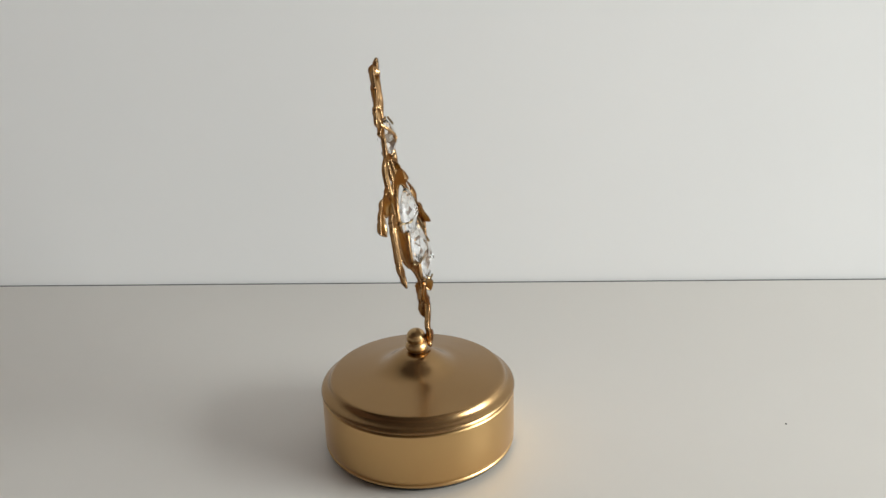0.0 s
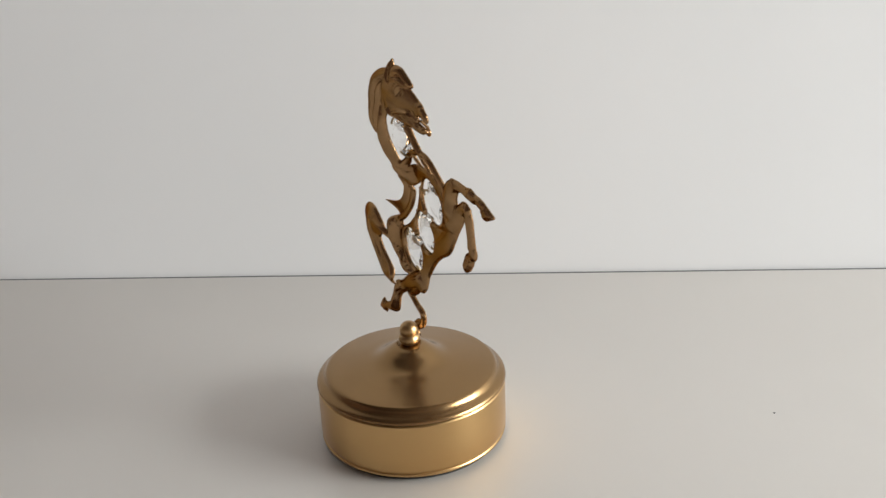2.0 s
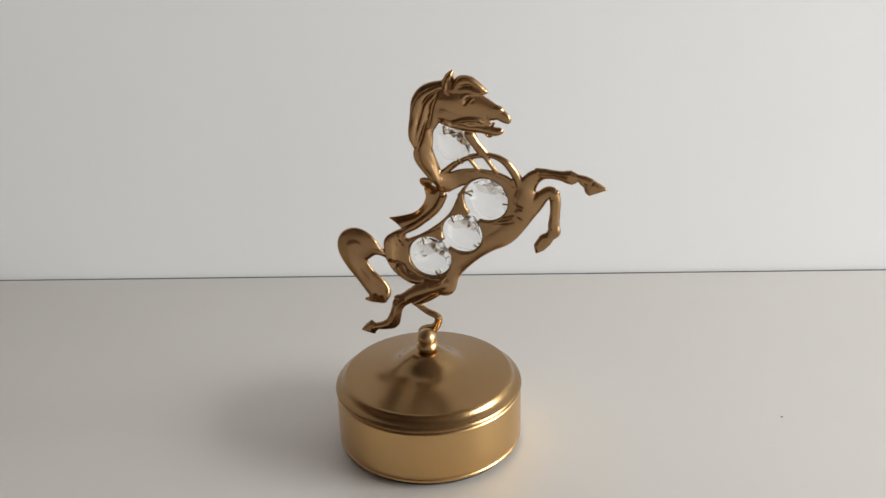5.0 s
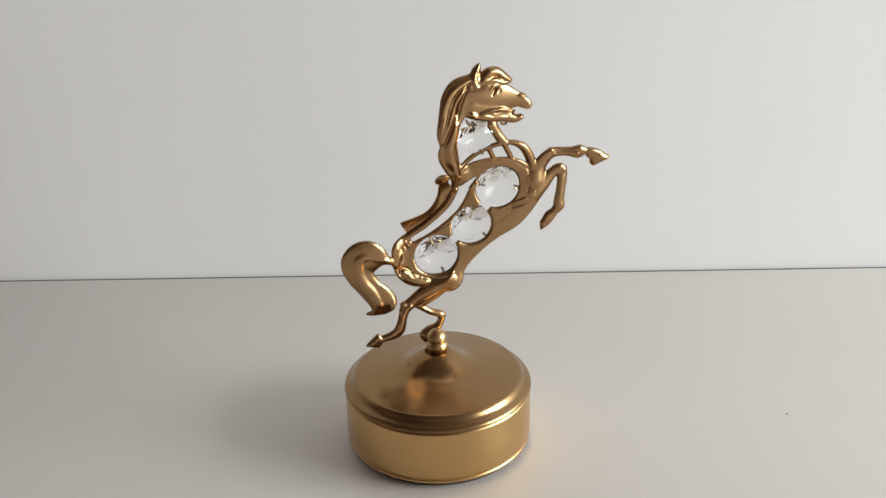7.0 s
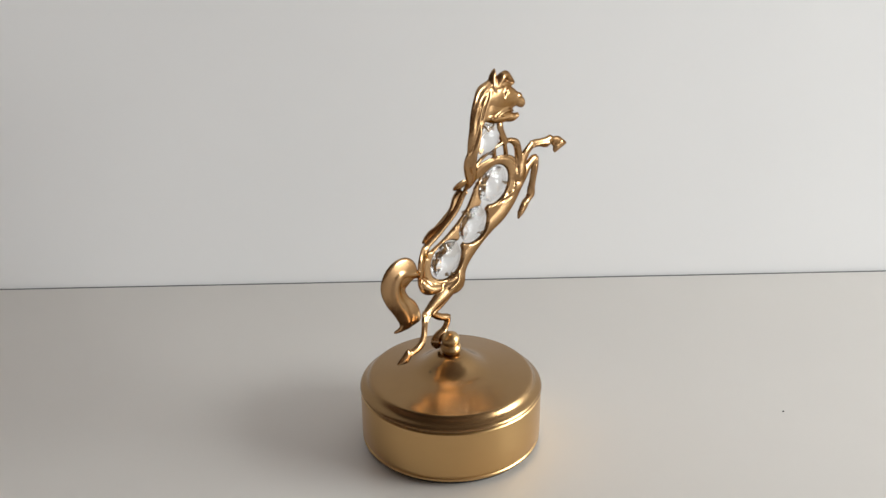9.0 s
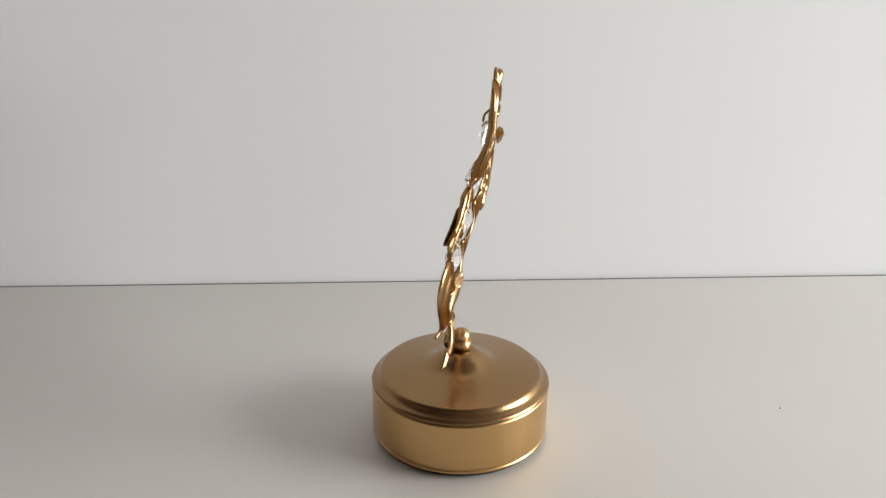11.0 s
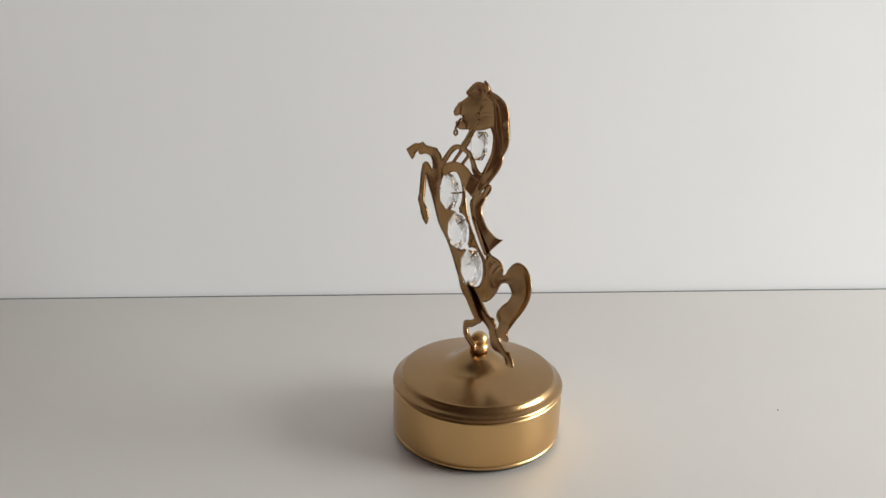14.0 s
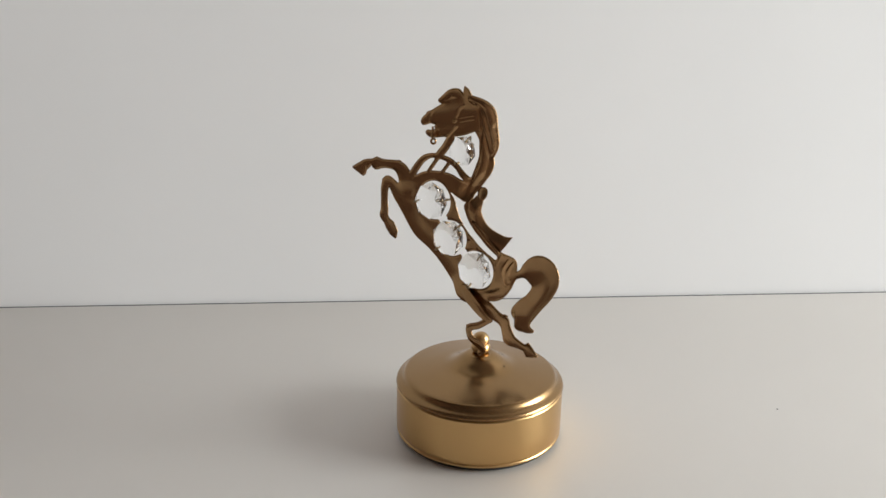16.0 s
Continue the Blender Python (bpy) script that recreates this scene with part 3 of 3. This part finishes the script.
def strip(name, label, inner, outer):
    """A curved sheet between a line on the horse's back, (forward, up), and a free edge, (forward, up, to the rear)."""
    inner, outer = smooth_line(inner, 0.4), smooth_line(outer, 0.4)
    n, m = 40, 10
    top = []
    for i in range(n + 1):
        a = inner[min(len(inner) - 1, round(i / n * (len(inner) - 1)))]
        b = outer[min(len(outer) - 1, round(i / n * (len(outer) - 1)))]
        row = []
        for j in range(m + 1):
            t = j / m
            q = a * (1 - t) + b[:2] * t
            w = 0.5 + (b[2] - 0.5) * t + 0.8 * math.sin(math.pi * t)
            row.append((q[0], q[1] - 0.45 * w, w))
        top.append(row)
    bm = bmesh.new()
    layers = []
    for off in (0.0, 0.5):
        layers.append([[bm.verts.new(place(np.array(x), np.array(z), np.array(w + off))) for x, z, w in row] for row in top])
    for i in range(n):
        for j in range(m):
            a, b = layers
            bm.faces.new((a[i][j], a[i + 1][j], a[i + 1][j + 1], a[i][j + 1]))
            bm.faces.new((b[i][j + 1], b[i + 1][j + 1], b[i + 1][j], b[i][j]))
    rim = [(i, 0) for i in range(n)] + [(n, j) for j in range(m)] + [(i, m) for i in range(n, 0, -1)] + [(0, j) for j in range(m, 0, -1)]
    for (i, j), (k, l) in zip(rim, rim[1:] + rim[:1]):
        bm.faces.new((layers[0][k][l], layers[0][i][j], layers[1][i][j], layers[1][k][l]))
    bmesh.ops.recalc_face_normals(bm, faces=bm.faces[:])
    return part(name, bm, M_HORSE, horse, label)


strip("saddle", "curved gold saddle bent from sheet", [(7.2, 95.2), (4.7, 90.9), (2.0, 87.4), (-2.9, 83.1), (-8.6, 80.2)],
      [(4.6, 97.6, 0.7), (1.8, 96.6, -0.1), (1.4, 93.2, -0.6), (-0.4, 89.6, -0.8), (-3.8, 86.7, -1.2), (-11.5, 84.1, -1.8)])
strip("saddle_flap", "short flap under the saddle", [(4.4, 90.0), (-0.8, 85.0), (-5.6, 81.2), (-8.2, 79.8)],
      [(2.4, 90.2, 1.3), (-2.3, 86.4, 1.5), (-7.6, 82.4, 1.9), (-8.9, 81.0, 1.9)])


def saddle_horn():
    """A flattened knob at the front of the saddle."""
    bm = bmesh.new()
    bmesh.ops.create_uvsphere(bm, u_segments=16, v_segments=10, radius=1.0)
    for v in bm.verts:
        x, y, z = v.co
        v.co = place(np.array(2.6 + 2.3 * x + 0.5 * z), np.array(98.0 + 1.6 * z), np.array(0.9 + 0.8 * y - 0.5 * x))
    return part("horn", bm, M_HORSE, horse, "rounded saddle horn")


saddle_horn()
bit = [(26.0, 120.2, 0.8), (25.2, 118.8, 2.2), (24.4, 117.4, 3.6), (23.9, 116.5, 4.0)]
bit += [(23.5 + 0.95 * math.sin(a), 115.6 + 0.95 * math.cos(a), 4.0) for a in np.radians(np.arange(20, 400, 30))]
part("bit", tube([tuple(place(np.array(x), np.array(z), np.array(w))) for x, z, w in bit], 0.00042, 8), M_HORSE, horse, "small gold bit ring under the mouth")


def crystal(cx, cy, cz, radius, turn, prongs, lift=1.4):
    """An octagonal faceted crystal, held by two wire prongs at the angles given."""
    bm = bmesh.new()
    def ring(r, y, n, off):
        return [bm.verts.new((r * math.cos(2 * math.pi * (k + off) / n + turn), y, r * math.sin(2 * math.pi * (k + off) / n + turn)))
                for k in range(n)]
    n = 8
    tip_a = bm.verts.new((0, -0.0031, 0))
    mid_a = ring(radius * 0.52, -0.0019, n, 0.5)
    girdle_a, girdle_b = ring(radius, -0.0004, n, 0), ring(radius, 0.0004, n, 0)
    mid_b = ring(radius * 0.52, 0.0019, n, 0.5)
    tip_b = bm.verts.new((0, 0.0031, 0))
    for k in range(n):
        j = (k + 1) % n
        bm.faces.new((tip_a, mid_a[k], mid_a[j]))
        bm.faces.new((mid_a[k], girdle_a[k], girdle_a[j]))
        bm.faces.new((mid_a[k], girdle_a[j], mid_a[j]))
        bm.faces.new((girdle_a[k], girdle_b[k], girdle_b[j], girdle_a[j]))
        bm.faces.new((mid_b[k], girdle_b[j], girdle_b[k]))
        bm.faces.new((mid_b[k], mid_b[j], girdle_b[j]))
        bm.faces.new((tip_b, mid_b[j], mid_b[k]))
    bmesh.ops.recalc_face_normals(bm, faces=bm.faces[:])
    for v in bm.verts:
        y, z = v.co.y, v.co.z
        v.co.y, v.co.z = y - LEAN * z, z + LEAN * y
        v.co += Vector((cx, cy, cz)) / 1000
    ob = part("crystal", bm, M_CRYSTAL, horse, "clear faceted octagonal crystal", smooth=False)
    for a in prongs:
        c, s = math.cos(radians(a)), math.sin(radians(a))
        def at(r, w, side):
            x, z = c * r * radius - s * side * 0.00045, s * r * radius + c * side * 0.00045
            return Vector((cx / 1000 + x, cy / 1000 + w / 1000 - LEAN * z, cz / 1000 + z))
        plane_w = Y0 - LEAN * cz - cy + lift
        # a wire bent over the rim, in front and behind
        for face in (-1, 1):
            leg = [(1.16, plane_w + 0.3 * face), (1.07, (plane_w + face) * 0.5), (1.0, 1.05 * face), (0.9, 1.45 * face), (0.8, 1.85 * face), (0.74, 1.85 * face)]
            part("prong", tube([at(r, w, 0) for r, w in leg], 0.00032, 8), M_WIRE, horse, "bent wire prong")
    return ob


crystal(13.2, -4.2, 112.5, 0.0057, 0.2, (118, 292), lift=0.0)
crystal(22.4, 2.6, 93.0, 0.0070, 0.0, (168, 350), lift=3.0)
crystal(13.8, 3.5, 80.0, 0.0068, 0.3, (128, 312), lift=3.0)
crystal(1.7, 4.1, 69.6, 0.0070, 0.15, (112, 286), lift=2.6)


# ---- motion: lid, drum, finial and horse turn together on the fixed foot ----
def motions():
    # the spring runs slightly faster at first
    lag = {0: -4.0, 1: -2.0, 2: 0.2, 3: 0.4}
    rows = [(t, pose(0, 0, 0, 0, 0, -89.92 + 14.546 * t + lag.get(t, 0.0))) for t in range(17)]
    for turning in (drum, lid, knob, horse):
        walk(turning, rows)


motions()
